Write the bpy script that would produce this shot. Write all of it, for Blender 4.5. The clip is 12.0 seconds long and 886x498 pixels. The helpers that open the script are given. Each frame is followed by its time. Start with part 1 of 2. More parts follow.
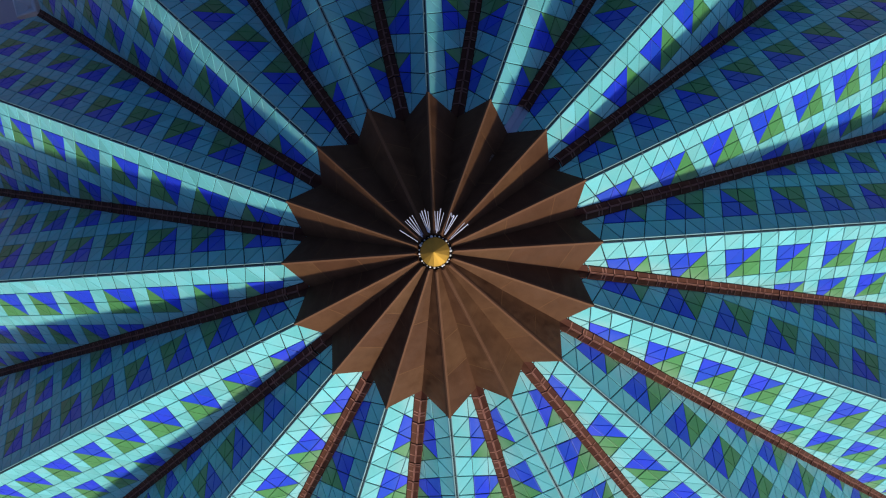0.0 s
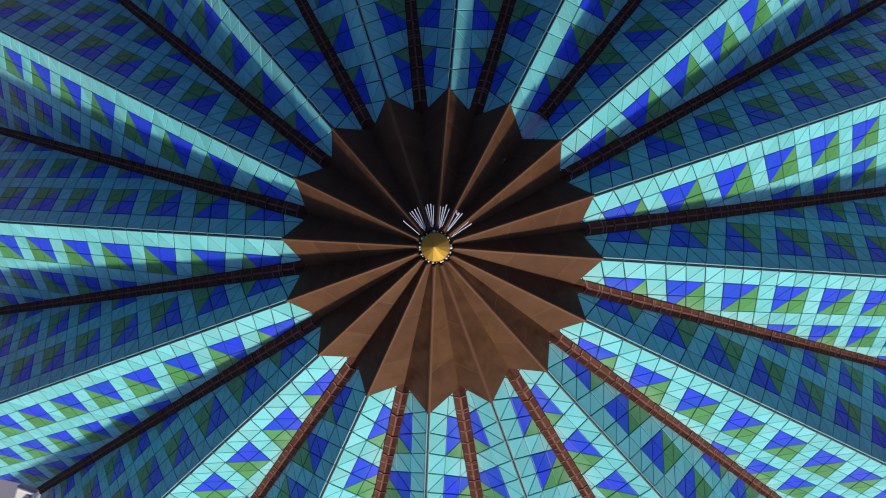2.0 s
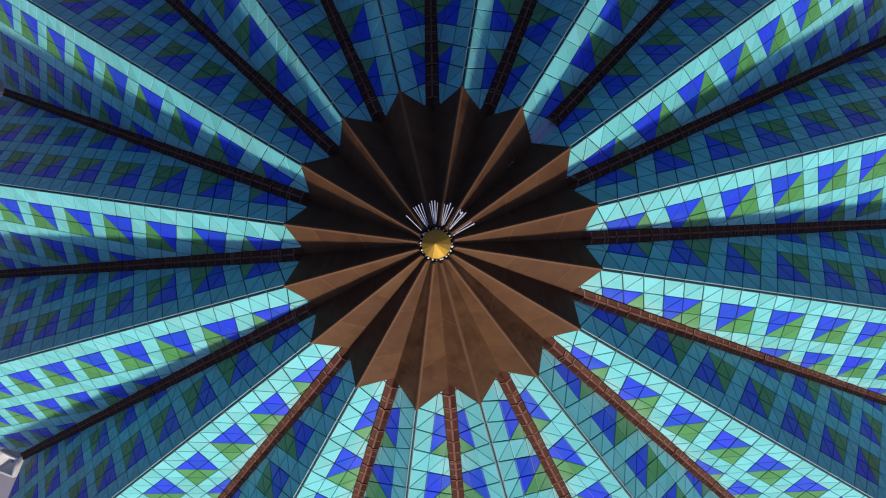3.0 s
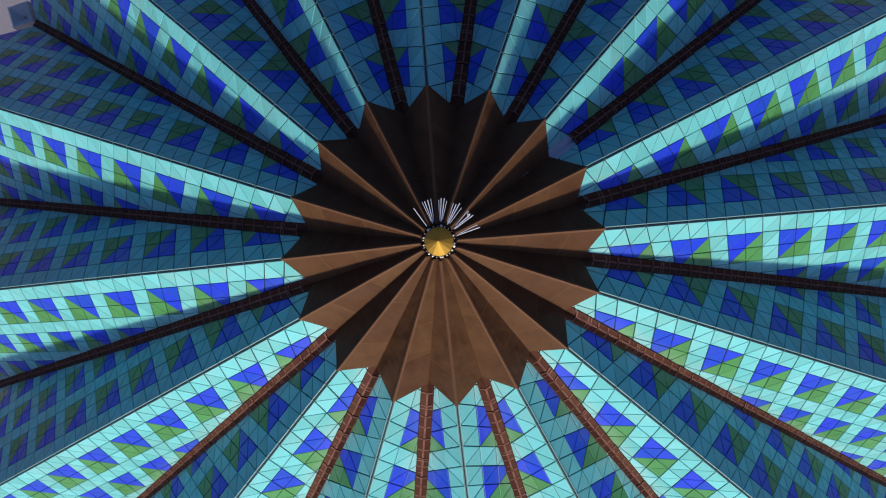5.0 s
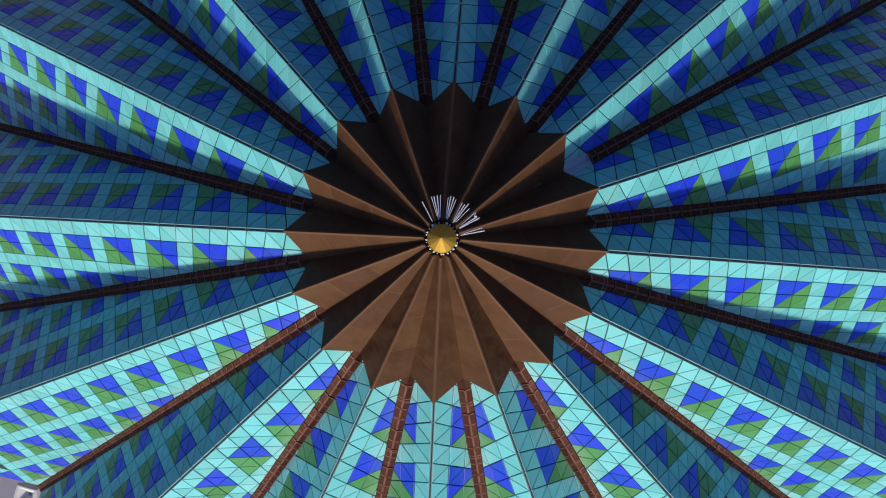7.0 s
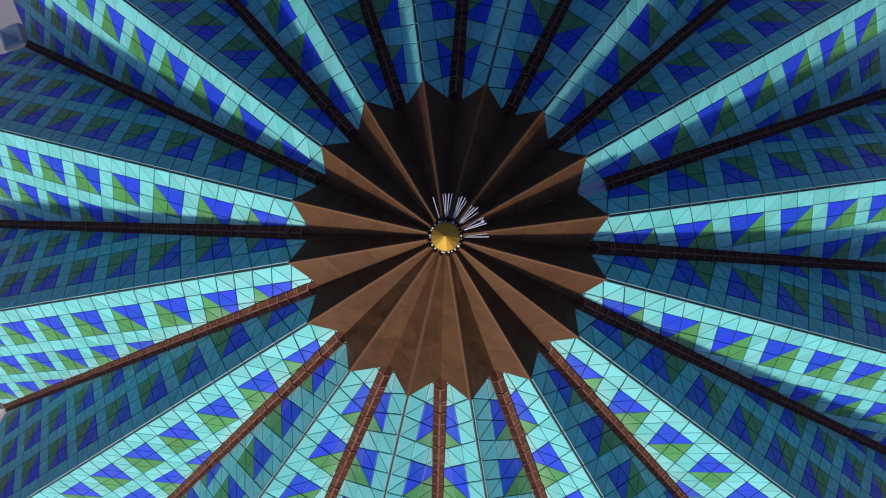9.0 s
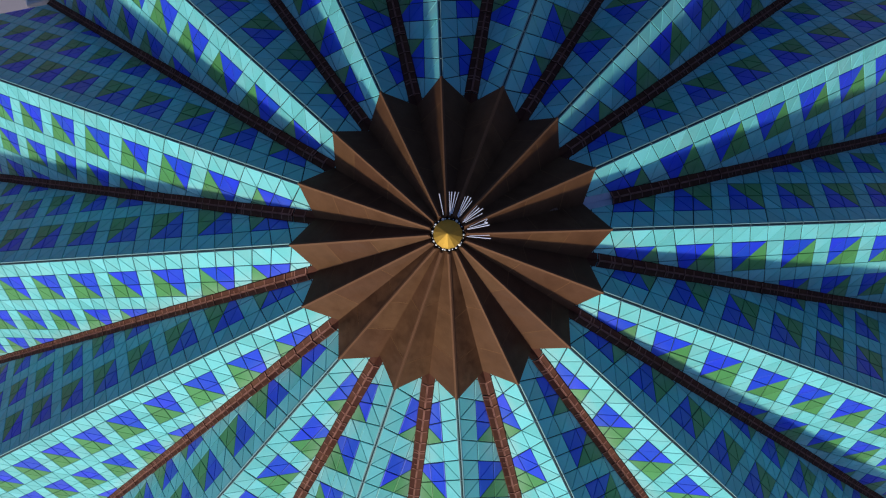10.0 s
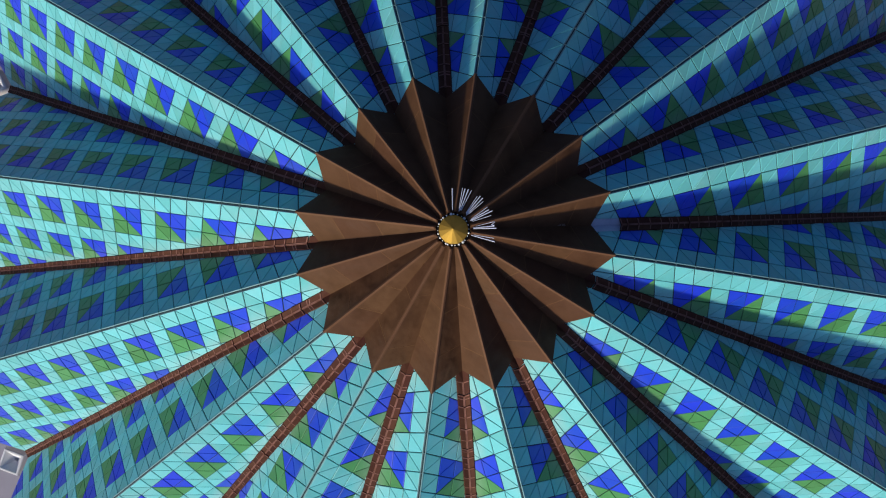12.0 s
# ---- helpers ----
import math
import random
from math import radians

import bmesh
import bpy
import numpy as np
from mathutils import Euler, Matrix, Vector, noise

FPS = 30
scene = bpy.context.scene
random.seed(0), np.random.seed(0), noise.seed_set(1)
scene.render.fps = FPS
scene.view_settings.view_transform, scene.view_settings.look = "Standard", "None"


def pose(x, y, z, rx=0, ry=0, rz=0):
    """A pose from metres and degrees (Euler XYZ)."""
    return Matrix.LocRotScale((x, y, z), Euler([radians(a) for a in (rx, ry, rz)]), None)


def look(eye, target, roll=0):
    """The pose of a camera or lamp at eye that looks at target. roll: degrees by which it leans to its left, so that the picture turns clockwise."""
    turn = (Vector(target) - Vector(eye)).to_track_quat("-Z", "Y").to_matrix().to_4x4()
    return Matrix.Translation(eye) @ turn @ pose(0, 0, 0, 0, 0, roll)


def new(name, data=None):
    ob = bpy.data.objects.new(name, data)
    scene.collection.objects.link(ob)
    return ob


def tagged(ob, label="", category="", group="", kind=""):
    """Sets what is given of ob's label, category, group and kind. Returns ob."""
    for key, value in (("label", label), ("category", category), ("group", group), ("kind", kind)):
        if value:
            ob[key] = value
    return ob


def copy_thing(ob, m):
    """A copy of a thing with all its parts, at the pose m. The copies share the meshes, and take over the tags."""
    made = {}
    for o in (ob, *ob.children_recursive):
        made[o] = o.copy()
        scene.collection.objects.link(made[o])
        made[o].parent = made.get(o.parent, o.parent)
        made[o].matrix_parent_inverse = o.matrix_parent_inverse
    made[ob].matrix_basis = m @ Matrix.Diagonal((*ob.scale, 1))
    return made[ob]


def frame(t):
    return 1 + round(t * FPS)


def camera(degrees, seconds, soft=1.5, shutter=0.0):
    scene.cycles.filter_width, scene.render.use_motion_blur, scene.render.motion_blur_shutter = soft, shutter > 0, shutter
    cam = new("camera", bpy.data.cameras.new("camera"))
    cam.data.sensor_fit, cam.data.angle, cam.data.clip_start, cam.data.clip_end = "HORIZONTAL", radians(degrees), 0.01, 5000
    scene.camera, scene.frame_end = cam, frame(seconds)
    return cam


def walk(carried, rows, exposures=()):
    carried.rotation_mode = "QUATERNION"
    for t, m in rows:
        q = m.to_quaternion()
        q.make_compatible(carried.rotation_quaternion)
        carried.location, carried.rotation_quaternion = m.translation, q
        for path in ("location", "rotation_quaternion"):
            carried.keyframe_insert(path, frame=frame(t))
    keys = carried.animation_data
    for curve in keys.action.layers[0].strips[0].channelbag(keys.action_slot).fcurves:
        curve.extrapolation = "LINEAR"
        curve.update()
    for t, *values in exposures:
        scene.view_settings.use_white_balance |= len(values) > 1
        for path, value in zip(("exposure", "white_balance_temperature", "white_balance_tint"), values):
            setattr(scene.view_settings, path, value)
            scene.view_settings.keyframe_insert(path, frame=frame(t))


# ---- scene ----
# A folded, tiled tent roof seen from a hovering drone that looks down and turns.
T = 0.6            # side of one triangular tile, in metres; roof lengths below are counted in tiles
ZTIP = 22.0        # height of the lower edge of the metal cap at the ridges

# ---- camera ----
cam = camera(75.0, 12.0, soft=1.1)
ROWS = [  # seconds; place from the roof's axis, in tiles; turn, tilt and lean in degrees
    (0, 1.184, 0.081, 21.970, -3.83, -0.045, 2.637),
    (0.5, 1.184, 0.036, 21.962, -2.11, 0.106, 2.642),
    (1, 1.181, -0.002, 21.956, -0.37, 0.196, 2.641),
    (1.5, 1.176, -0.031, 21.951, 1.51, 0.253, 2.636),
    (2, 1.168, -0.054, 21.947, 3.56, 0.295, 2.627),
    (2.5, 1.159, -0.071, 21.945, 5.76, 0.307, 2.615),
    (3, 1.148, -0.082, 21.944, 8.04, 0.344, 2.601),
    (5, 1.094, -0.088, 21.952, 17.13, 0.567, 2.536),
    (5.5, 1.080, -0.084, 21.957, 19.32, 0.576, 2.519),
    (6, 1.065, -0.078, 21.964, 21.53, 0.576, 2.503),
    (6.5, 1.051, -0.072, 21.972, 23.78, 0.548, 2.486),
    (7, 1.038, -0.067, 21.981, 26.12, 0.572, 2.470),
    (9, 0.995, -0.066, 22.030, 36.64, 0.749, 2.398),
    (9.5, 0.989, -0.074, 22.046, 39.46, 0.723, 2.376),
    (10, 0.985, -0.087, 22.063, 42.25, 0.736, 2.350),
    (10.5, 0.983, -0.106, 22.081, 44.97, 0.702, 2.320),
    (11, 0.984, -0.132, 22.100, 47.59, 0.728, 2.285),
    (11.5, 0.989, -0.165, 22.121, 50.16, 0.737, 2.243),
    (12, 0.996, -0.205, 22.143, 52.83, 0.810, 2.194),
]
walk(cam, [(t, pose(x * T, y * T, ZTIP + z * T, 0, 0, turn) @ pose(0, 0, 0, tilt) @ pose(0, 0, 0, 0, lean))
           for t, x, y, z, turn, tilt, lean in ROWS],
     exposures=((0, -0.04, 5640, 18), (6, -0.06, 5600, 17), (12, -0.10, 5540, 15)))

# ---- light ----
SUN_AZ, SUN_EL = radians(67.5), radians(25.0)   # azimuth clockwise from +x seen from above
sun_dir = Vector((math.cos(SUN_EL) * math.cos(SUN_AZ), -math.cos(SUN_EL) * math.sin(SUN_AZ), math.sin(SUN_EL)))
world = bpy.data.worlds.new("sky")
scene.world = world
world.use_nodes = True
wn = world.node_tree
sky = wn.nodes.new("ShaderNodeTexSky")
sky.sky_type, sky.sun_disc = "NISHITA", False
sky.ozone_density, sky.dust_density = 7.0, 6.0
sky.sun_elevation, sky.sun_rotation = SUN_EL, math.atan2(sun_dir.x, sun_dir.y)
wn.links.new(sky.outputs[0], wn.nodes["Background"].inputs[0])
wn.nodes["Background"].inputs[1].default_value = 0.083
lamp = bpy.data.lights.new("sun", "SUN")
lamp.energy, lamp.angle, lamp.color = 3.86, radians(3.0), (1.0, 0.86, 0.53)
new("sun", lamp).matrix_world = look(sun_dir * 200, (0, 0, 0))


# ---- materials ----
def material(name, base, rough, metal=0.0, vary=0.0, stain=0.25, stain_size=0.6, grain=40.0, bump=0.15, spec=0.5, dirt=(0.03, 0.03, 0.03), lime=0.0, wave=0.0):
    """A painted, glazed or metal surface: tint that varies piece by piece, broad stains, fine grain and relief."""
    m = bpy.data.materials.new(name)
    m.use_nodes = True
    nt, n = m.node_tree, m.node_tree.nodes
    b = n["Principled BSDF"]
    b.inputs["Metallic"].default_value = metal
    b.inputs["Specular IOR Level"].default_value = spec
    geo = n.new("ShaderNodeNewGeometry")

    def math_node(op, a, c):
        q = n.new("ShaderNodeMath")
        q.operation = op
        for s, v in ((q.inputs[0], a), (q.inputs[1], c)):
            if isinstance(v, (int, float)):
                s.default_value = v
            else:
                nt.links.new(v, s)
        return q.outputs[0]

    def noise_tex(scale, detail):
        q = n.new("ShaderNodeTexNoise")
        q.inputs["Scale"].default_value, q.inputs["Detail"].default_value = scale, detail
        nt.links.new(geo.outputs["Position"], q.inputs["Vector"])
        return q.outputs["Fac"]

    info = n.new("ShaderNodeObjectInfo")
    piece = math_node("FRACT", math_node("ADD", info.outputs["Random"], geo.outputs["Random Per Island"]), 0)
    broad, fine = noise_tex(stain_size, 5.0), noise_tex(grain, 3.0)
    # value of the base colour
    val = math_node("ADD", 1.0 - vary / 2 - 0.09, math_node("MULTIPLY", piece, vary))
    val = math_node("ADD", val, math_node("MULTIPLY", fine, 0.18))
    hsv = n.new("ShaderNodeHueSaturation")
    hsv.inputs["Color"].default_value = (*base, 1)
    nt.links.new(val, hsv.inputs["Value"])
    hue = math_node("ADD", 0.5 - vary * 0.02, math_node("MULTIPLY", piece, vary * 0.04))
    nt.links.new(hue, hsv.inputs["Hue"])
    ramp = n.new("ShaderNodeMapRange")
    ramp.inputs["From Min"].default_value, ramp.inputs["From Max"].default_value = 0.45, 0.75
    ramp.inputs["To Max"].default_value = stain
    nt.links.new(broad, ramp.inputs["Value"])
    mix = n.new("ShaderNodeMix")
    mix.data_type = "RGBA"
    nt.links.new(ramp.outputs["Result"], mix.inputs["Factor"])
    nt.links.new(hsv.outputs["Color"], mix.inputs["A"])
    mix.inputs["B"].default_value = (*dirt, 1)
    colour = mix.outputs["Result"]
    if lime:
        # pale lime that water leaves beside the gutters: patchy, over half a metre on each side of a valley
        sep = n.new("ShaderNodeSeparateXYZ")
        nt.links.new(geo.outputs["Position"], sep.inputs[0])
        turn = math_node("MULTIPLY", math_node("ARCTAN2", sep.outputs["Y"], sep.outputs["X"]), 16 / 6.28318531)
        off = math_node("ABSOLUTE", math_node("SUBTRACT", math_node("FRACT", math_node("ADD", turn, 32.0), 0), 0.5), 0)
        reach = math_node("SQRT", math_node("ADD", math_node("MULTIPLY", sep.outputs["X"], sep.outputs["X"]),
                                            math_node("MULTIPLY", sep.outputs["Y"], sep.outputs["Y"])), 0)
        dist = math_node("MULTIPLY", math_node("MULTIPLY", off, reach), 6.28318531 / 16)
        dist = math_node("ADD", dist, math_node("MULTIPLY", noise_tex(2.5, 6.0), 0.5))
        near = n.new("ShaderNodeMapRange")
        near.inputs["From Min"].default_value, near.inputs["From Max"].default_value = 0.78, 0.35
        near.inputs["To Max"].default_value = lime
        nt.links.new(dist, near.inputs["Value"])
        pale = n.new("ShaderNodeMix")
        pale.data_type = "RGBA"
        nt.links.new(near.outputs["Result"], pale.inputs["Factor"])
        nt.links.new(colour, pale.inputs["A"])
        pale.inputs["B"].default_value = (0.56, 0.60, 0.58, 1)
        colour = pale.outputs["Result"]
    nt.links.new(colour, b.inputs["Base Color"])
    r = math_node("ADD", rough - 0.08, math_node("MULTIPLY", broad, 0.16))
    r = math_node("ADD", r, math_node("MULTIPLY", piece, vary * 0.3))
    nt.links.new(r, b.inputs["Roughness"])
    bp = n.new("ShaderNodeBump")
    bp.inputs["Strength"].default_value, bp.inputs["Distance"].default_value = bump, 0.01
    nt.links.new(fine, bp.inputs["Height"])
    if wave:
        # broad dents of thin sheet metal
        dents = n.new("ShaderNodeBump")
        dents.inputs["Strength"].default_value, dents.inputs["Distance"].default_value = wave, 0.12
        nt.links.new(noise_tex(1.6, 2.0), dents.inputs["Height"])
        nt.links.new(dents.outputs["Normal"], bp.inputs["Normal"])
    nt.links.new(bp.outputs["Normal"], b.inputs["Normal"])
    return m


AQUA = material("turquoise_glaze", (0.170, 0.550, 0.575), 0.36, spec=0.28, vary=0.30, stain=0.40, stain_size=1.1, dirt=(0.30, 0.53, 0.54), bump=0.08, lime=0.28)
BLUE = material("cobalt_glaze", (0.022, 0.062, 0.66), 0.36, spec=0.3, vary=0.25, stain=0.15, dirt=(0.02, 0.03, 0.26), bump=0.08, lime=0.08)
GREEN = material("green_glaze", (0.080, 0.27, 0.08), 0.36, spec=0.3, vary=0.25, stain=0.15, dirt=(0.05, 0.12, 0.04), bump=0.08, lime=0.2)
GROUT = material("dark_joint", (0.013, 0.034, 0.040), 0.85, stain=0.2)
BROWN = material("brown_sheet_metal", (0.096, 0.0452, 0.0215), 0.6, spec=0.12, vary=0.24, stain=0.6, stain_size=1.7, grain=18, bump=0.25, dirt=(0.052, 0.022, 0.009), wave=0.7)
BATTEN = material("light_brown_batten", (0.150, 0.076, 0.042), 0.65, spec=0.05, vary=0.1, stain=0.3, dirt=(0.1, 0.06, 0.04))
SEAM = material("brown_seam", (0.135, 0.068, 0.031), 0.6, spec=0.08, stain=0.5, stain_size=3, dirt=(0.085, 0.035, 0.017))
GUTTER = material("red_brown_gutter_sheet", (0.081, 0.0300, 0.0190), 0.6, spec=0.08, vary=0.4, stain=0.6, stain_size=4.0, bump=0.2, dirt=(0.055, 0.020, 0.012))
SEAL = material("pale_sealant", (0.250, 0.120, 0.096), 0.7, spec=0.1, stain=0.8, stain_size=5.0, dirt=(0.12, 0.046, 0.024))
MEMBRANE = material("lilac_membrane", (0.52, 0.52, 0.64), 0.5, stain=0.4, dirt=(0.2, 0.2, 0.32), stain_size=4)
TRIM = material("aluminium_trim", (0.20, 0.37, 0.40), 0.5, metal=0.1, vary=0.15, stain=0.3, dirt=(0.2, 0.24, 0.26))
CLIP = material("pale_clip", (0.17, 0.25, 0.26), 0.5, vary=0.5, stain=0.3, dirt=(0.35, 0.36, 0.36))
GOLD = material("gold_metal", (0.56, 0.355, 0.065), 0.66, metal=1.0, vary=0.1, stain=0.3, dirt=(0.45, 0.26, 0.03))
SCRAP = material("grey_sheet_scrap", (0.20, 0.14, 0.11), 0.6, spec=0.1, stain=0.4, stain_size=8.0, dirt=(0.12, 0.08, 0.06))
BLACK = material("black_collar", (0.012, 0.011, 0.012), 0.7, spec=0.1, stain=0.2)
BULB = material("white_glass_bulb", (0.8, 0.8, 0.8), 0.12, stain=0.0)
TUBE = material("white_tube", (0.74, 0.74, 0.86), 0.3, stain=0.1, dirt=(0.5, 0.5, 0.6))
WHITE = material("white_concrete", (0.74, 0.71, 0.73), 0.7, stain=0.45, stain_size=0.35, dirt=(0.42, 0.40, 0.40), bump=0.3)
PAVING = material("grey_paving", (0.34, 0.31, 0.37), 0.85, stain=0.5, stain_size=0.15, dirt=(0.23, 0.21, 0.26), bump=0.4)

# ---- roof plan, in tiles ----
FOLDS = 16
STEP = radians(360 / FOLDS)
R0, SLOPE, PHI = 6.134, 0.3859, 0.7967     # ridge radius at the cap, fall of the ridges, sideways fall of each face
LEAN, ROW_W, EDGE = 0.6542, 0.936, 0.05               # how far a row steps outward, its width, and where the rows begin beside the ridge
COUNT = 36                                 # tiles along a ridge
# how far the courses of each fold were laid out of step, in tiles along its ridge
SLIP = (-0.020, -0.053, -0.034, -0.048, 0.103, 0.076, -0.040, -0.020, -0.182, -0.019, -0.039, -0.112, -0.104, -0.097, -0.040, -0.029)
L0 = R0 / math.cos(SLOPE)                  # from the apex to the cap's edge along a ridge
tan_half = math.tan(STEP / 2)
VALLEY = math.cos(SLOPE) * tan_half / (math.cos(PHI) + math.sin(PHI) * math.sin(SLOPE) * tan_half)  # width of a face per length
VLEN = math.hypot(1, VALLEY)


def on_face(side, along, across, up=0.0):
    """A point of a face of the fold along +x, from the roof's centre at ZTIP: lengths in tiles, up in metres along the face's normal."""
    e_r = Vector((math.cos(SLOPE), 0, -math.sin(SLOPE)))
    e_w = Vector((-math.sin(PHI) * math.sin(SLOPE), -side * math.cos(PHI), -math.sin(PHI) * math.cos(SLOPE)))
    nrm = e_r.cross(e_w)
    nrm = nrm if nrm.z > 0 else -nrm
    return (Vector((R0, 0, 0)) + e_r * along + e_w * across) * T + nrm * up


def clip(poly, a, b, c):
    """The part of a convex polygon where a * x + b * y >= c."""
    out = []
    for i, p in enumerate(poly):
        q = poly[(i + 1) % len(poly)]
        dp, dq = a * p[0] + b * p[1] - c, a * q[0] + b * q[1] - c
        if dp >= 0:
            out.append(p)
        if (dp > 0) != (dq > 0) and abs(dp - dq) > 1e-9:
            f = dp / (dp - dq)
            out.append((p[0] + (q[0] - p[0]) * f, p[1] + (q[1] - p[1]) * f))
    return out


def inset(poly, widths):
    """A convex polygon with its edges moved inwards."""
    cx, cy = sum(p[0] for p in poly) / len(poly), sum(p[1] for p in poly) / len(poly)
    out = list(poly)
    for i, p in enumerate(poly):
        q = poly[(i + 1) % len(poly)]
        a, b = -(q[1] - p[1]), q[0] - p[0]
        d = math.hypot(a, b)
        if d < 1e-6:
            continue
        a, b = a / d, b / d
        if a * (cx - p[0]) + b * (cy - p[1]) < 0:
            a, b = -a, -b
        out = clip(out, a, b, a * p[0] + b * p[1] + (widths[i] if isinstance(widths, tuple) else widths))
        if len(out) < 3:
            return []
    return out


def area(poly):
    return abs(sum(p[0] * q[1] - q[0] * p[1] for p, q in zip(poly, poly[1:] + poly[:1]))) / 2


def slab(side, poly, low, high, chamfer, lift=(0, 0, 0), bevel=0.0025):
    """Vertices and faces of a flat piece on a face, with a chamfered top. lift: three small tilts in metres."""
    top = inset(poly, chamfer)
    if len(top) != len(poly):
        top = [(x * 0.96 + sum(p[0] for p in poly) / len(poly) * 0.04, y * 0.96 + sum(p[1] for p in poly) / len(poly) * 0.04) for x, y in poly]
    n = len(poly)
    mx, my = sum(p[0] for p in poly) / n, sum(p[1] for p in poly) / n

    def h(p, base):
        return base + lift[0] + lift[1] * (p[0] - mx) + lift[2] * (p[1] - my)
    v = [on_face(side, *p, low) for p in poly] + [on_face(side, *p, h(p, high - bevel)) for p in poly] + [on_face(side, *p, h(p, high)) for p in top]
    f = [list(range(2 * n, 3 * n))]
    for i in range(n):
        j = (i + 1) % n
        f += [[i, j, n + j, n + i], [n + i, n + j, 2 * n + j, 2 * n + i]]
    # outward winding
    if (v[2 * n + 1] - v[2 * n]).cross(v[2 * n + 2] - v[2 * n + 1]).z < 0:
        f = [q[::-1] for q in f]
    return v, f


def mesh_of(name, blocks, mats):
    """A mesh out of (vertices, faces, material index) blocks."""
    vs, fs, mi = [], [], []
    for v, f, m in blocks:
        k = len(vs)
        vs += [tuple(p) for p in v]
        fs += [[i + k for i in q] for q in f]
        mi += [m] * len(f)
    me = bpy.data.meshes.new(name)
    me.from_pydata(vs, [], fs)
    for m in mats:
        me.materials.append(m)
    me.polygons.foreach_set("material_index", mi)
    me.update()
    return me


def part(name, data, parent, m=None, label=""):
    ob = new(name, data)
    ob.parent = parent
    if m is not None:
        ob.matrix_basis = m
    return tagged(ob, label)


def part_bm(name, bm, mat, parent, m=None, label="", smooth=False):
    me = bpy.data.meshes.new(name)
    bm.normal_update()
    bm.to_mesh(me)
    bm.free()
    me.materials.append(mat)
    if smooth:
        me.polygons.foreach_set("use_smooth", [True] * len(me.polygons))
    return part(name, me, parent, m, label)


def turned(k):
    return Matrix.Rotation(-STEP * k, 4, "Z")


def laid(k):
    """The place of the courses of one fold: turned to its ridge and slid along it."""
    return turned(k) @ Matrix.Translation(Vector((math.cos(SLOPE), 0, -math.sin(SLOPE))) * SLIP[k] * T)


# ---- ground, drum and piers ----
def grid_ground():
    bm = bmesh.new()
    bmesh.ops.create_grid(bm, x_segments=8, y_segments=8, size=2500)
    me = bpy.data.meshes.new("ground")
    bm.to_mesh(me)
    bm.free()
    me.materials.append(PAVING)
    return tagged(new("ground", me), "pale grey paving around the building", "ground", kind="structure")


grid_ground()


def drum_wall():
    """A plain round white wall that carries the roof."""
    bm = bmesh.new()
    n, zb, zt, ro, ri = 64, 0.0, ZTIP - 21.5 * T, 30.5 * T, 29.8 * T
    rings = [[bm.verts.new((r * math.cos(6.28318531 * i / n), r * math.sin(6.28318531 * i / n), z)) for i in range(n)]
             for r, z in ((ro, zb), (ro, zt), (ri, zt), (ri, zb))]
    for a in range(4):
        for i in range(n):
            j = (i + 1) % n
            bm.faces.new((rings[a][i], rings[a][j], rings[(a + 1) % 4][j], rings[(a + 1) % 4][i]))
    bmesh.ops.recalc_face_normals(bm, faces=bm.faces)
    me = bpy.data.meshes.new("wall_drum")
    bm.to_mesh(me)
    bm.free()
    me.materials.append(WHITE)
    return tagged(new("wall_drum", me), "plain round white wall under the tiled roof", "wall", kind="structure")


drum_wall()


def pier():
    """A square white concrete pier, corner towards the roof, whose head is a funnel that takes the water of a gutter."""
    bm = bmesh.new()
    w, top, sunk = 0.80 * T, ZTIP - 18.9 * T, 0.34
    rows = []
    for r, z in ((w, 0.0), (w, top - 0.03), (w - 0.03, top), (w * 0.80, top), (w * 0.76, top - 0.03), (w * 0.16, top - sunk), (w * 0.15, top - sunk - 0.12)):
        rows.append([bm.verts.new((x * r, y * r, z)) for x, y in ((-1, -1), (1, -1), (1, 1), (-1, 1))])
    for p, q in zip(rows, rows[1:]):
        for i in range(4):
            bm.faces.new((p[i], p[(i + 1) % 4], q[(i + 1) % 4], q[i]))
    bm.faces.new(rows[-1])
    bm.faces.new(rows[0][::-1])
    me = bpy.data.meshes.new("concrete_pier")
    bm.to_mesh(me)
    bm.free()
    me.materials.append(WHITE)
    return tagged(new("concrete_pier", me), "square white concrete pier with a funnel-shaped head below a gutter", "pier", "piers below the gutters")


first = pier()
for k in range(FOLDS):
    a = STEP * (k + 0.5)
    m = Matrix.Translation((36.3 * T * math.cos(a), 36.3 * T * math.sin(a), 0)) @ Matrix.Rotation(a + radians(45), 4, "Z")
    if k == 0:
        first.matrix_basis = m
    else:
        copy_thing(first, m)

# ---- the tiled roof ----
roof = tagged(new("folded_roof"), "sixteen-fold tent roof of turquoise, blue and green triangular glazed tiles", "folded roof")
roof.location = (0, 0, ZTIP)


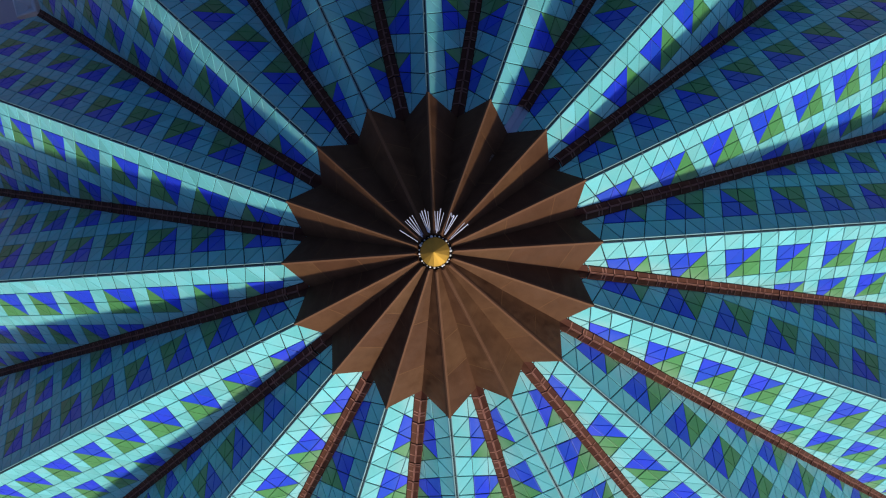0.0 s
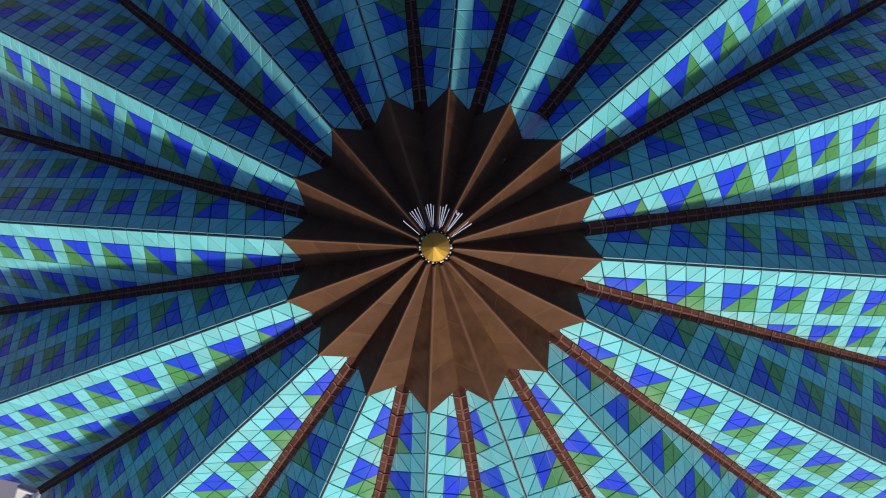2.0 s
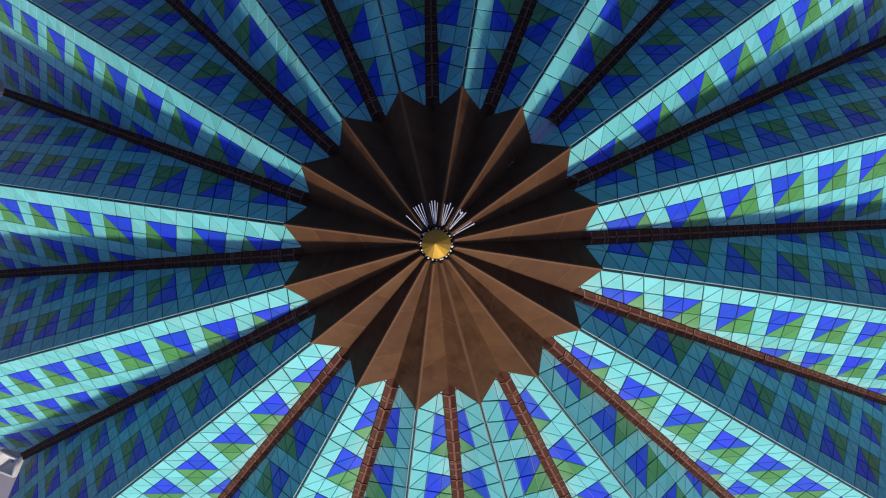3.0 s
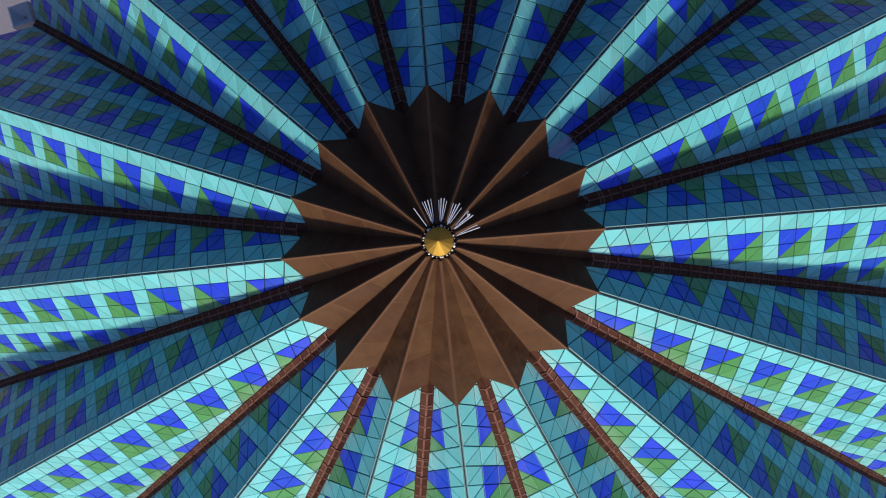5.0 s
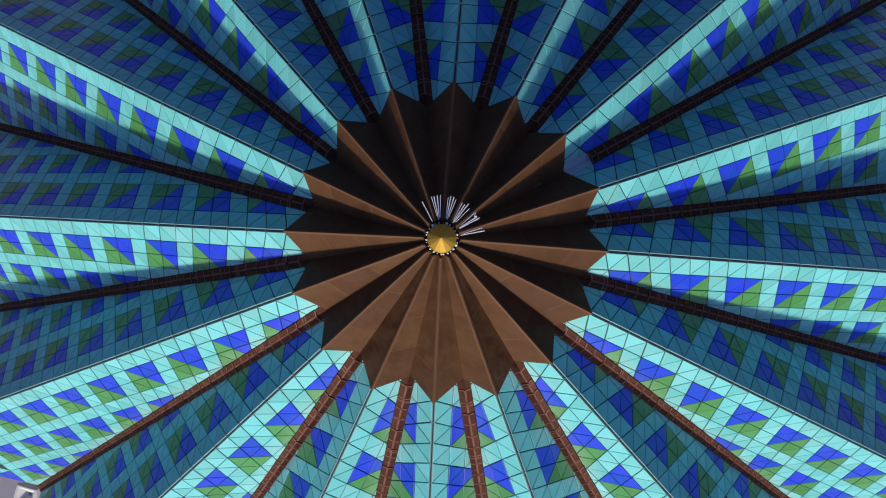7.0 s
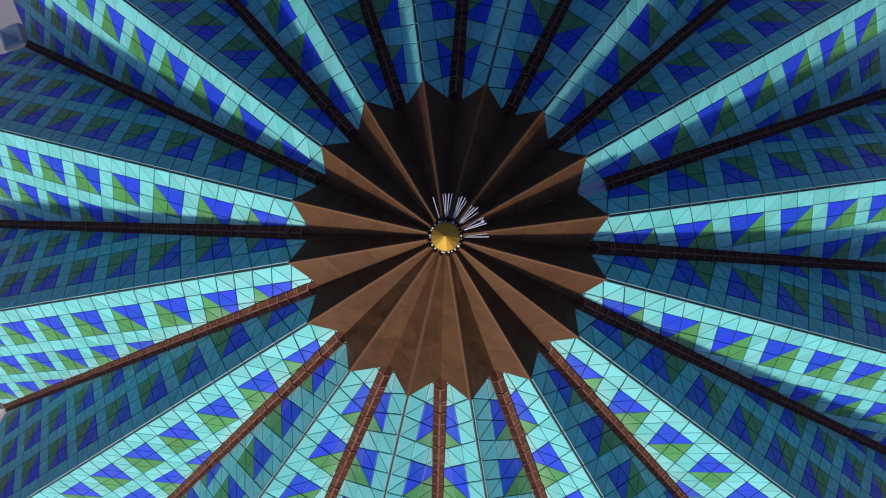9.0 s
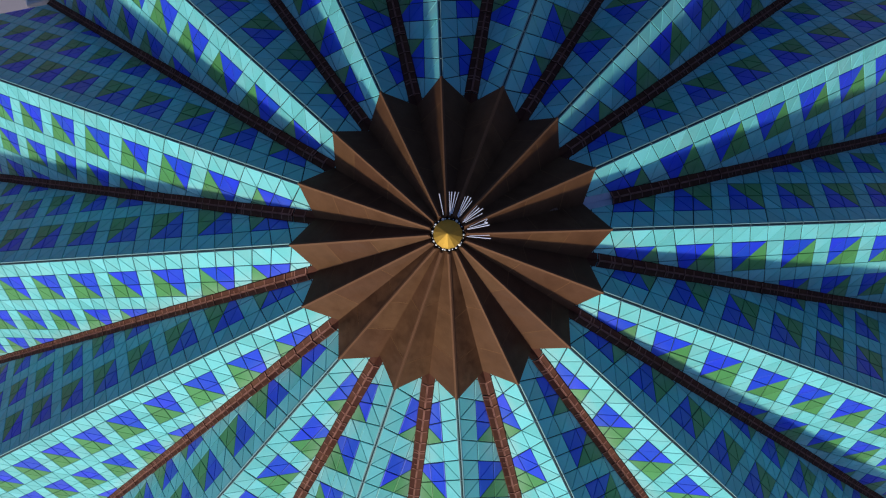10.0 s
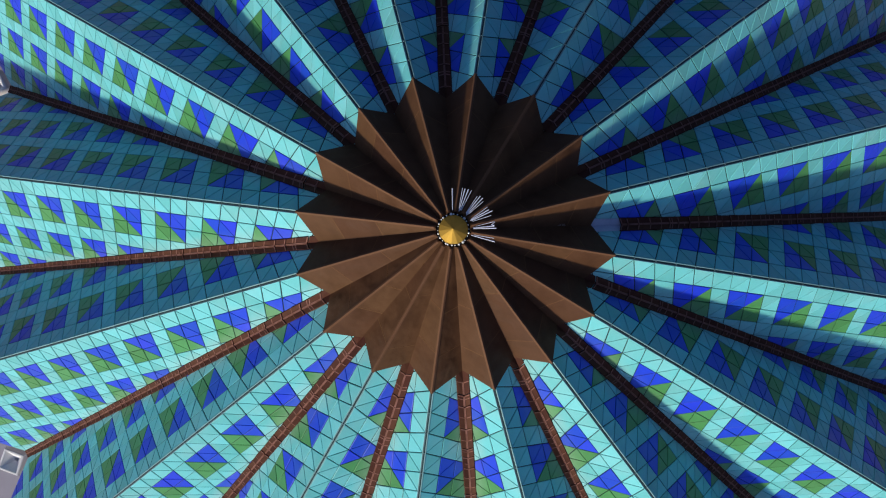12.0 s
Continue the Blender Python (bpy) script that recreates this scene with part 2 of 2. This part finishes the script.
def fold_shell():
    """The dark bed under the tiles of one fold, ridge along +x, with its thickness."""
    pts = []
    for s in (1, -1):
        ring = [(-0.35, 0.0), (COUNT, 0.0)]
        # the eave and the upper edge run along the tiles' slant
        for start in (COUNT, 0.0):
            k = LEAN - 1
            v = VALLEY * (L0 + start) / (ROW_W - VALLEY * k)
            ring.append((start + k * v, v * ROW_W))
        pts.append(ring)
    v, f = [], []
    for s, ring in zip((1, -1), pts):
        b = len(v)
        v += [on_face(s, *p) for p in ring]
        v += [on_face(s, *p) - Vector((0, 0, 0.28)) for p in ring]
        q = [[b, b + 1, b + 2, b + 3], [b + 7, b + 6, b + 5, b + 4], [b + 1, b + 5, b + 6, b + 2], [b + 2, b + 6, b + 7, b + 3], [b + 3, b + 7, b + 4, b]]
        f += q if (v[b + 1] - v[b]).cross(v[b + 2] - v[b + 1]).z > 0 else [x[::-1] for x in q]
    return mesh_of("fold", [(v, f, 0)], [GROUT])


def tile_colour(i, j, upper):
    if i < 0 or i % 3 == 2 or j % 3 == 0:
        return 0
    d = i % 3 + j % 3 - 1 + (1 if upper else 0)
    return 1 if d < 2 else 2


def tile_outline(i, j, upper):
    """The outline of one triangular tile on its face, joints taken off, cut at the ridge trim and at the valley."""
    def uv(u, v):
        return (u + LEAN * v, EDGE + v * ROW_W)
    tri = [uv(i, j), uv(i + 1, j), uv(i, j + 1)] if not upper else [uv(i + 1, j), uv(i + 1, j + 1), uv(i, j + 1)]
    w, d = 0.020, 0.017
    poly = inset(tri, (w, d, w) if not upper else (w, w, d))
    full = area(poly)
    poly = clip(poly, 0, 1, 0.060)
    poly = clip(poly, VALLEY / VLEN, -1 / VLEN, -VALLEY * L0 / VLEN + 0.10)
    if len(poly) < 3 or area(poly) < 0.004:
        return None, False
    return poly, abs(area(poly) - full) < 1e-6


TILE_MATS = (AQUA, BLUE, GREEN)
NEAR = 12         # tiles of the first twelve courses are pieces of their own
GONE = (-1, 27, 6, False)      # a tile that is missing near the eave of one fold
shared = {}
near_tiles, far_blocks = [], []
rng = random.Random(4)
for side in (1, -1):
    for j in range(0, 12):
        for i in range(-j - 1, COUNT - j):
            for upper in (False, True):
                low_sum = i + j + (1 if upper else 0)
                if low_sum < 0 or low_sum >= COUNT:
                    continue
                outline, whole = tile_outline(i, j, upper)
                if outline is None:
                    continue
                col = tile_colour(i, j, upper)
                if low_sum < NEAR:
                    if whole:
                        key = (side, upper, col)
                        if key not in shared:
                            o = (i + LEAN * j, j * ROW_W)
                            vv, ff = slab(side, outline, 0.002, 0.022, 0.012, bevel=0.006)
                            base = on_face(side, *o)
                            shared[key] = mesh_of("tile", [([p - base for p in vv], ff, 0)], [TILE_MATS[col]])
                        near_tiles.append((shared[key], on_face(side, i + LEAN * j, j * ROW_W)))
                    else:
                        vv, ff = slab(side, outline, 0.002, 0.022, 0.012, bevel=0.006)
                        near_tiles.append((mesh_of("tile", [(vv, ff, 0)], [TILE_MATS[col]]), Vector()))
                else:
                    tilt = (rng.uniform(-0.0007, 0.0007), rng.uniform(-0.004, 0.004), rng.uniform(-0.004, 0.004))
                    if (side, i, j, upper) == GONE:
                        gone_at = len(far_blocks)
                    far_blocks.append((*slab(side, outline, 0.002, 0.022, 0.012, tilt, 0.006), col))
shell_mesh = fold_shell()
field_mesh = mesh_of("tile_field", far_blocks, TILE_MATS)
gap_mesh = mesh_of("tile_field", far_blocks[:gone_at] + far_blocks[gone_at + 1:], TILE_MATS)


def trim_mesh(side):
    """One aluminium flange along a ridge; a dark open joint is left between the two."""
    blocks = []
    for i in range(COUNT):
        a, b = i + 0.003, i + 0.997
        blocks.append((*slab(side, [(a, 0.038), (b, 0.038), (b, 0.053), (a, 0.053)], 0.0, 0.034, 0.006), 0))
    return mesh_of("flange", blocks, [TRIM])


flanges = [trim_mesh(1), trim_mesh(-1)]


def trim_clip():
    """A small bright clip that straddles the open joint of a ridge."""
    x, y, z = 0.009, 0.014, 0.011
    v = [Vector(p) for p in ((-x, -y, -z), (x, -y, -z), (x, y, -z), (-x, y, -z), (-x * 0.7, -y * 0.6, z), (x * 0.7, -y * 0.6, z), (x * 0.7, y * 0.6, z), (-x * 0.7, y * 0.6, z))]
    return mesh_of("clip", [(v, [[3, 2, 1, 0], [4, 5, 6, 7], [0, 1, 5, 4], [1, 2, 6, 5], [2, 3, 7, 6], [3, 0, 4, 7]], 0)], [CLIP])


clip_mesh = trim_clip()

# ---- gutters ----
GW = 0.38          # width of a gutter's wing on each face


def valley_strip(side, s0, s1, d0, d1):
    """Outline on a face between two distances along the valley (from the cap) and two distances from the valley's line.
    Its cross edges run along the tile rows."""
    out = []
    for s, d in ((s0, d0), (s1, d0), (s1, d1), (s0, d1)):
        a = s - d * 0.6     # place along the ridge
        w = VALLEY * (L0 + a) - d * VLEN
        out.append((a, w))
    return out


EDGE_IN = Matrix.Rotation(STEP / 2, 3, "Z") @ on_face(1, *valley_strip(1, 5, 6, 0.0, GW)[3])
FOLD_AT = Matrix.Rotation(STEP / 2, 3, "Z") @ on_face(1, *valley_strip(1, 5, 6, 0.0, GW)[0])
FALL = Vector((Matrix.Rotation(STEP / 2, 3, "Z") @ on_face(1, *valley_strip(1, 5, 6, 0.0, GW)[1]) - FOLD_AT))
HALF = abs(EDGE_IN.y)                                        # half the width of a gutter
DEEP = EDGE_IN.z - FOLD_AT.z - (EDGE_IN.x - FOLD_AT.x) * FALL.z / FALL.x   # depth of the valley at its edge
FLAT = 0.55                                                  # share of that depth which the sheet leaves empty


def shallow(p):
    """The sheet spans the valley as a shallow trough and touches the tiles at its edges only."""
    s = 5 + (p.x - FOLD_AT.x) / FALL.x
    return p + Vector((0, 0, FLAT * DEEP * min(1.0, max(0.0, s + 0.35)) * max(0.0, 1 - abs(p.y) / HALF)))


def gutter_mesh(s0, s1, wide=1.0, extra=None):
    """One folded sheet of a gutter with its sealed cross joint, the bead in the fold, and now and then a second joint on one wing."""
    blocks, wings = [], []
    for side in (1, -1):
        blocks.append((*slab(side, valley_strip(side, s0, s1, 0.0, GW * wide), 0.0, 0.045, 0.004), 0))
        if s0 > 0:
            blocks.append((*slab(side, valley_strip(side, s0 + 0.008, s0 + 0.070, 0.004, GW * wide - 0.01), 0.04, 0.050, 0.004), 1))
        blocks.append((*slab(side, valley_strip(side, max(s0 + 0.02, 0.1), s1 - 0.01, 0.05, 0.11), 0.04, 0.050, 0.004), 1))
        if extra and extra[0] in (0, side):
            p = s0 + (s1 - s0) * extra[1]
            blocks.append((*slab(side, valley_strip(side, p, p + 0.060, 0.004, GW * extra[2]), 0.04, 0.051, 0.003), 1))
        wings += [side] * (len(blocks) - len(wings))
    # both wings of one valley: turn each half of the fold to the valley's middle line
    out = []
    for n, (v, f, m) in enumerate(blocks):
        r = Matrix.Rotation(STEP / 2 * wings[n], 3, "Z")
        out.append(([shallow(r @ p) for p in v], f, m))
    return mesh_of("gutter_sheet", out, [GUTTER, SEAL])


cuts = []
s = -0.46
grng = random.Random(11)
end_s = (COUNT * 1.0 - (1 - LEAN) * VALLEY * L0 / ROW_W) / (1 + (1 - LEAN) * VALLEY / ROW_W)
while s < end_s + 0.3:
    step = grng.choice((0.44, 0.52, 0.56, 0.60, 0.68))
    cuts.append((s, min(s + step, end_s + 0.45)))
    s += step
sheets = [gutter_mesh(a, b - 0.012, 1.0, grng.choice((None, None, None, None, (1, 0.45, 0.9), (-1, 0.55, 0.7), (0, 0.3, 0.97)))) for a, b in cuts]
torn = gutter_mesh(1.08, 1.408)      # a short first sheet where the upper ones are missing
lip = mesh_of("membrane", [([Matrix.Rotation(STEP / 2 * sd, 3, "Z") @ p for p in v], f, 0) for sd in (1, -1)
                           for v, f in [slab(sd, valley_strip(sd, -0.80, 1.3, 0.0, 0.36), 0.0, 0.034, 0.004)]], [MEMBRANE])

for k in range(FOLDS):
    g = part("gutter", None, roof, turned(k + 0.5), "red-brown sheet-metal valley gutter with pale joints")
    for n, me in enumerate(sheets):
        if k == 13 and cuts[n][0] < 0.9:
            continue
        jig = pose(grng.uniform(-0.012, 0.012), 0, grng.uniform(-0.004, 0.004), 0, 0, grng.uniform(-0.03, 0.03))
        part("gutter_sheet", me, g, jig)
    if k == 13:
        part("gutter_sheet", torn, g)
        part("membrane", lip, g, None, "exposed lilac waterproofing where a sheet is missing")
    t = part("ridge_trim", None, roof, laid(k), "slim aluminium ridge trim")
    for me in flanges:
        part("flange", me, t)
    for i in range(1, 13):
        c = on_face(1, i, 0.0) + Vector((0, 0, 0.018))
        part("clip", clip_mesh, t, Matrix.Translation(c + Vector((grng.uniform(-0.01, 0.01), 0, 0))))


# ---- brown metal cap ----
OFF = Vector((0.0, 0.026, 0))     # the tip stands a little off the axis
cap = tagged(new("roof_cap"), "brown sheet-metal cap of sixteen pleats at the roof's tip", "roof cap")
cap.location = (0, 0, ZTIP)


def shifted(v, m):
    """Cap points of a fold, turned to their place and drawn towards the tip's offset."""
    out = []
    for p in v:
        q = m @ Vector(p)
        out.append(q + OFF * max(0.0, 1 - math.hypot(q.x, q.y) / (R0 * T)))
    return out


crng = random.Random(8)
SEAMS = (0.095, 0.47, 0.77, 1.0)
KSL = LEAN - 1


def cap_panel(a, b, slip=0.0):
    """A strip of one pleat face between two shares of the way from the apex to the edge; its lower edge slants like the tiles."""
    ring = []
    for share in (a, b):
        start = L0 * share - L0 + (slip if share == 1.0 else 0.0)
        k = KSL * (1.0 if share == 1.0 else 0.6)
        v = VALLEY * (L0 + start) / (ROW_W - VALLEY * k)
        ring.append(((start, 0.0), (start + k * v, v * ROW_W)))
    (p, q), (r, t) = ring
    over = 0.03 if b == 1.0 else 0.0     # how far it laps over the tiles
    return [(p[0], -0.092), (r[0] + over, -0.092), (t[0] + over, t[1]), (q[0], q[1])]


def curtain(side, ring, shares, low, high, ridge=-0.092, puff=0.0):
    """A strip of a cap pleat, curved from its ridge to its rounded valley and puffed a little between its seams, with its thickness:
    vertices, faces, count of top faces."""
    n, rows = 10, 6 if puff else 1
    e, k = n + 1, (rows + 1) * (n + 1)
    tops, lows = [], []
    for r in range(rows + 1):
        u = r / rows
        share = shares[0] + (shares[1] - shares[0]) * u
        p = [ring[0][c] + (ring[1][c] - ring[0][c]) * u for c in (0, 1)]
        q = [ring[3][c] + (ring[2][c] - ring[3][c]) * u for c in (0, 1)]
        bend, deep = 1 + 0.45 * (1 - share), 1 - 0.14 * (1 - share)
        for i in range(e):
            f = i / n
            a, w = p[0] + (q[0] - p[0]) * f, ridge + (q[1] - ridge) * f
            g = max(0.0, w) / q[1]
            swell = puff * math.sin(math.pi * u) ** 0.7 * math.sin(math.pi * min(1.0, g))
            dz = Vector((0, 0, q[1] * T * math.sin(PHI) * math.cos(SLOPE) * (g - deep * (1 - max(0.0, 1 - g) ** bend)) + swell))
            tops.append(on_face(side, a, w, high) + dz)
            lows.append(on_face(side, a, w, low) + dz)
    v = tops + tops + lows
    cells = [(r * e + i, (r + 1) * e + i) for r in range(rows) for i in range(n)]
    f = [[a, b, b + 1, a + 1] for a, b in cells]
    edge = (list(range(e)) + [r * e + n for r in range(1, rows)] + [rows * e + i for i in range(n, -1, -1)] + [r * e for r in range(rows - 1, 0, -1)])
    f += [[k + i, k + j, 2 * k + j, 2 * k + i] for i, j in zip(edge, edge[1:] + edge[:1])]
    f += [[2 * k + a, 2 * k + a + 1, 2 * k + b + 1, 2 * k + b] for a, b in cells]
    if (v[e] - v[0]).cross(v[e + 1] - v[e]).z < 0:
        f = [q[::-1] for q in f]
    return v, f, len(cells)


def curtain_mesh(name, v, f, tops, mat):
    me = mesh_of(name, [(v, f, 0)], [mat])
    me.polygons.foreach_set("use_smooth", [i < tops for i in range(len(f))])
    return me


for k in range(FOLDS):
    m = turned(k).to_3x3()
    for side in (1, -1):
        places = [q + (crng.uniform(-0.05, 0.05) if 0.2 < q < 0.9 else 0) for q in SEAMS]
        for a, b in zip(places, places[1:]):
            v, f, n = curtain(side, cap_panel(a, b, SLIP[k]), (a, b), 0.044, 0.056, puff=crng.uniform(0.008, 0.022))
            made = part("panel", curtain_mesh("panel", shifted(v, m), f, n, BROWN), cap)
            if b == 1.0:
                continue
            v, f, n = curtain(side, cap_panel(b, b + 0.006), (b, b), 0.046, 0.0578, 0.0)
            part("seam", curtain_mesh("seam", shifted(v, m), f, n, SEAM), made, None, "thin light brown seam")
    strips = []
    for side in (1, -1):
        v, f = slab(side, [(-L0 * 0.90, -0.112), (0.02 + SLIP[k], -0.112), (0.02 + SLIP[k], -0.02), (-L0 * 0.90, -0.03)], 0.035, 0.070, 0.006)
        strips.append((shifted(v, m), f, 0))
    part("batten", mesh_of("batten", strips, [BATTEN]), cap, None, "light brown ridge batten")

# ---- finial, its ring of bulbs, and the white tubes ----
ZF = 2.30 * T
finial = tagged(new("finial"), "faceted golden cone on a black collar with a ring of bulbs", "finial")
finial.location = Vector((0, 0, ZTIP + ZF)) + OFF


def cone_profile(rings, sides, turn=0.0):
    """A faceted solid of revolution from (radius, height) rings; a radius of 0 closes it."""
    bm = bmesh.new()
    rows = []
    for r, z in rings:
        rows.append([bm.verts.new((0, 0, z))] if r == 0 else
                    [bm.verts.new((r * math.cos(turn + 6.28318531 * i / sides), r * math.sin(turn + 6.28318531 * i / sides), z)) for i in range(sides)])
    for a, b in zip(rows, rows[1:]):
        for i in range(sides):
            j = (i + 1) % sides
            q = [a[i % len(a)], a[j % len(a)], b[j % len(b)], b[i % len(b)]]
            q = list(dict.fromkeys(q))
            if len(q) > 2:
                bm.faces.new(q)
    bmesh.ops.recalc_face_normals(bm, faces=bm.faces)
    return bm


collar = part_bm("collar", cone_profile(((0, -0.45), (0.50, -0.45), (0.43, -0.09), (0.35, -0.03), (0.335, 0.0), (0.0, 0.0)), 32), BLACK, finial, None, "black metal collar")
part_bm("cone", cone_profile(((0, 0.0), (0.30, 0.0), (0.305, 0.03), (0.285, 0.07), (0.02, 0.42), (0, 0.435)), 14, 0.1), GOLD, finial, None, "golden faceted cone")
bulb_me = None
brng = random.Random(5)
for i in range(26):
    a = 6.28318531 * i / 26 + brng.uniform(-0.06, 0.06)
    p = pose(0.322 * math.cos(a), 0.322 * math.sin(a), 0.010, 0, 0, brng.uniform(0, 90)) @ Matrix.Scale(brng.choice((0.45, 0.7, 0.9, 1.0, 1.35)), 4)
    if bulb_me is None:
        bm = bmesh.new()
        bmesh.ops.create_icosphere(bm, subdivisions=2, radius=0.024)
        ob = part_bm("bulb", bm, BULB, collar, p, "small white glass bulb", smooth=True)
        bulb_me = ob.data
    else:
        part("bulb", bulb_me, collar, p)


def tube(a, b, r):
    """A thin round tube with closed ends between two points."""
    d = b - a
    bm = bmesh.new()
    bmesh.ops.create_cone(bm, cap_ends=True, segments=8, radius1=r * 0.7, radius2=r, depth=d.length)
    bm.transform(Matrix.Translation((a + b) / 2) @ d.to_track_quat("Z", "Y").to_matrix().to_4x4())
    return bm


def tube_fan(k, turns):
    """A fan of white tubes over one valley of the cap, close at the finial and apart further out; turns: degrees off the valley."""
    root = tagged(new("tube_fan"), "fan of thin white tubes over a brown cap pleat", "tube", "fans of tubes round the finial")
    root.location = Vector((0, 0, ZTIP)) + OFF
    for e in turns:
        thin = abs(e) > 5
        near = (0.72 if thin else 0.66) + brng.uniform(-0.02, 0.06)
        far = 1.43 + brng.uniform(-0.06, 0.05)
        ends = []
        for r, share, z in ((near, 0.62, 2.46), (far, 1.0, 2.42)):
            a = -STEP * (k + 0.5) + radians(e * share)
            ends.append(Vector((r * math.cos(a), r * math.sin(a), z)) * T)
        part_bm("tube", tube(*ends, 0.007 if thin else 0.0115), TUBE, root)
    return root


tube_fan(9, (-2.0,))
tube_fan(10, (6.5, 3.0, -1.5, -5.8))
tube_fan(11, (6.0, 2.8, -1.4, -5.2))
tube_fan(12, (7.5, 3.4, -0.2, -5.4))
bent = tube_fan(13, (7.6, 1.6, -1.6))
tube_fan(14, (7.0, 2.6))
# a bent clamp that has come loose between two tubes
for r0, e0, r1, e1 in ((1.44, 7.0, 1.31, 3.4), (1.31, 3.4, 1.41, 2.4)):
    a0, a1 = -STEP * 13.5 + radians(e0), -STEP * 13.5 + radians(e1)
    part_bm("clamp", tube(Vector((r0 * math.cos(a0), r0 * math.sin(a0), 2.45)) * T, Vector((r1 * math.cos(a1), r1 * math.sin(a1), 2.45)) * T, 0.009), TUBE, bent)

# ---- a loose scrap on the cap ----
def offcut():
    """A bent scrap of sheet metal that lies on a pleat of the cap, near its valley."""
    m = turned(13).to_3x3()
    base = (-2.05, 0.98)
    o = Vector((0, 0, ZTIP)) + shifted([on_face(1, *base, 0.057)], m)[0]
    blocks = []
    for poly, tilt in (([(-2.24, 0.93), (-2.06, 0.91), (-2.06, 1.02), (-2.21, 1.04)], 0.0), ([(-2.06, 0.91), (-1.90, 0.95), (-1.86, 1.05), (-2.06, 1.02)], 0.12)):
        v, f = slab(1, poly, 0.0565, 0.0615, 0.004, (0.004 if tilt else 0.0, tilt, 0))
        blocks.append(([p + Vector((0, 0, ZTIP)) - o for p in shifted(v, m)], f, 0))
    ob = tagged(new("metal_offcut", mesh_of("metal_offcut", blocks, [SCRAP])), "small bent grey scrap of sheet metal on the cap", "metal scrap")
    ob.location = o


offcut()

# ---- tiles, last ----
frng = random.Random(21)
for k in range(FOLDS):
    fold = part("fold", shell_mesh, roof, laid(k))
    tagged(part("tile_field", gap_mesh if k == 6 else field_mesh, fold), "lower courses of glazed triangular tiles", kind="stuff")
    for me, at in near_tiles:
        # no tile lies quite flat in its bed
        rock = pose(0, 0, 0, frng.uniform(-0.4, 0.4), frng.uniform(-0.4, 0.4)) if at.length else Matrix()
        part("tile", me, fold, Matrix.Translation(at + Vector((0, 0, frng.uniform(-0.0007, 0.0007)))) @ rock)
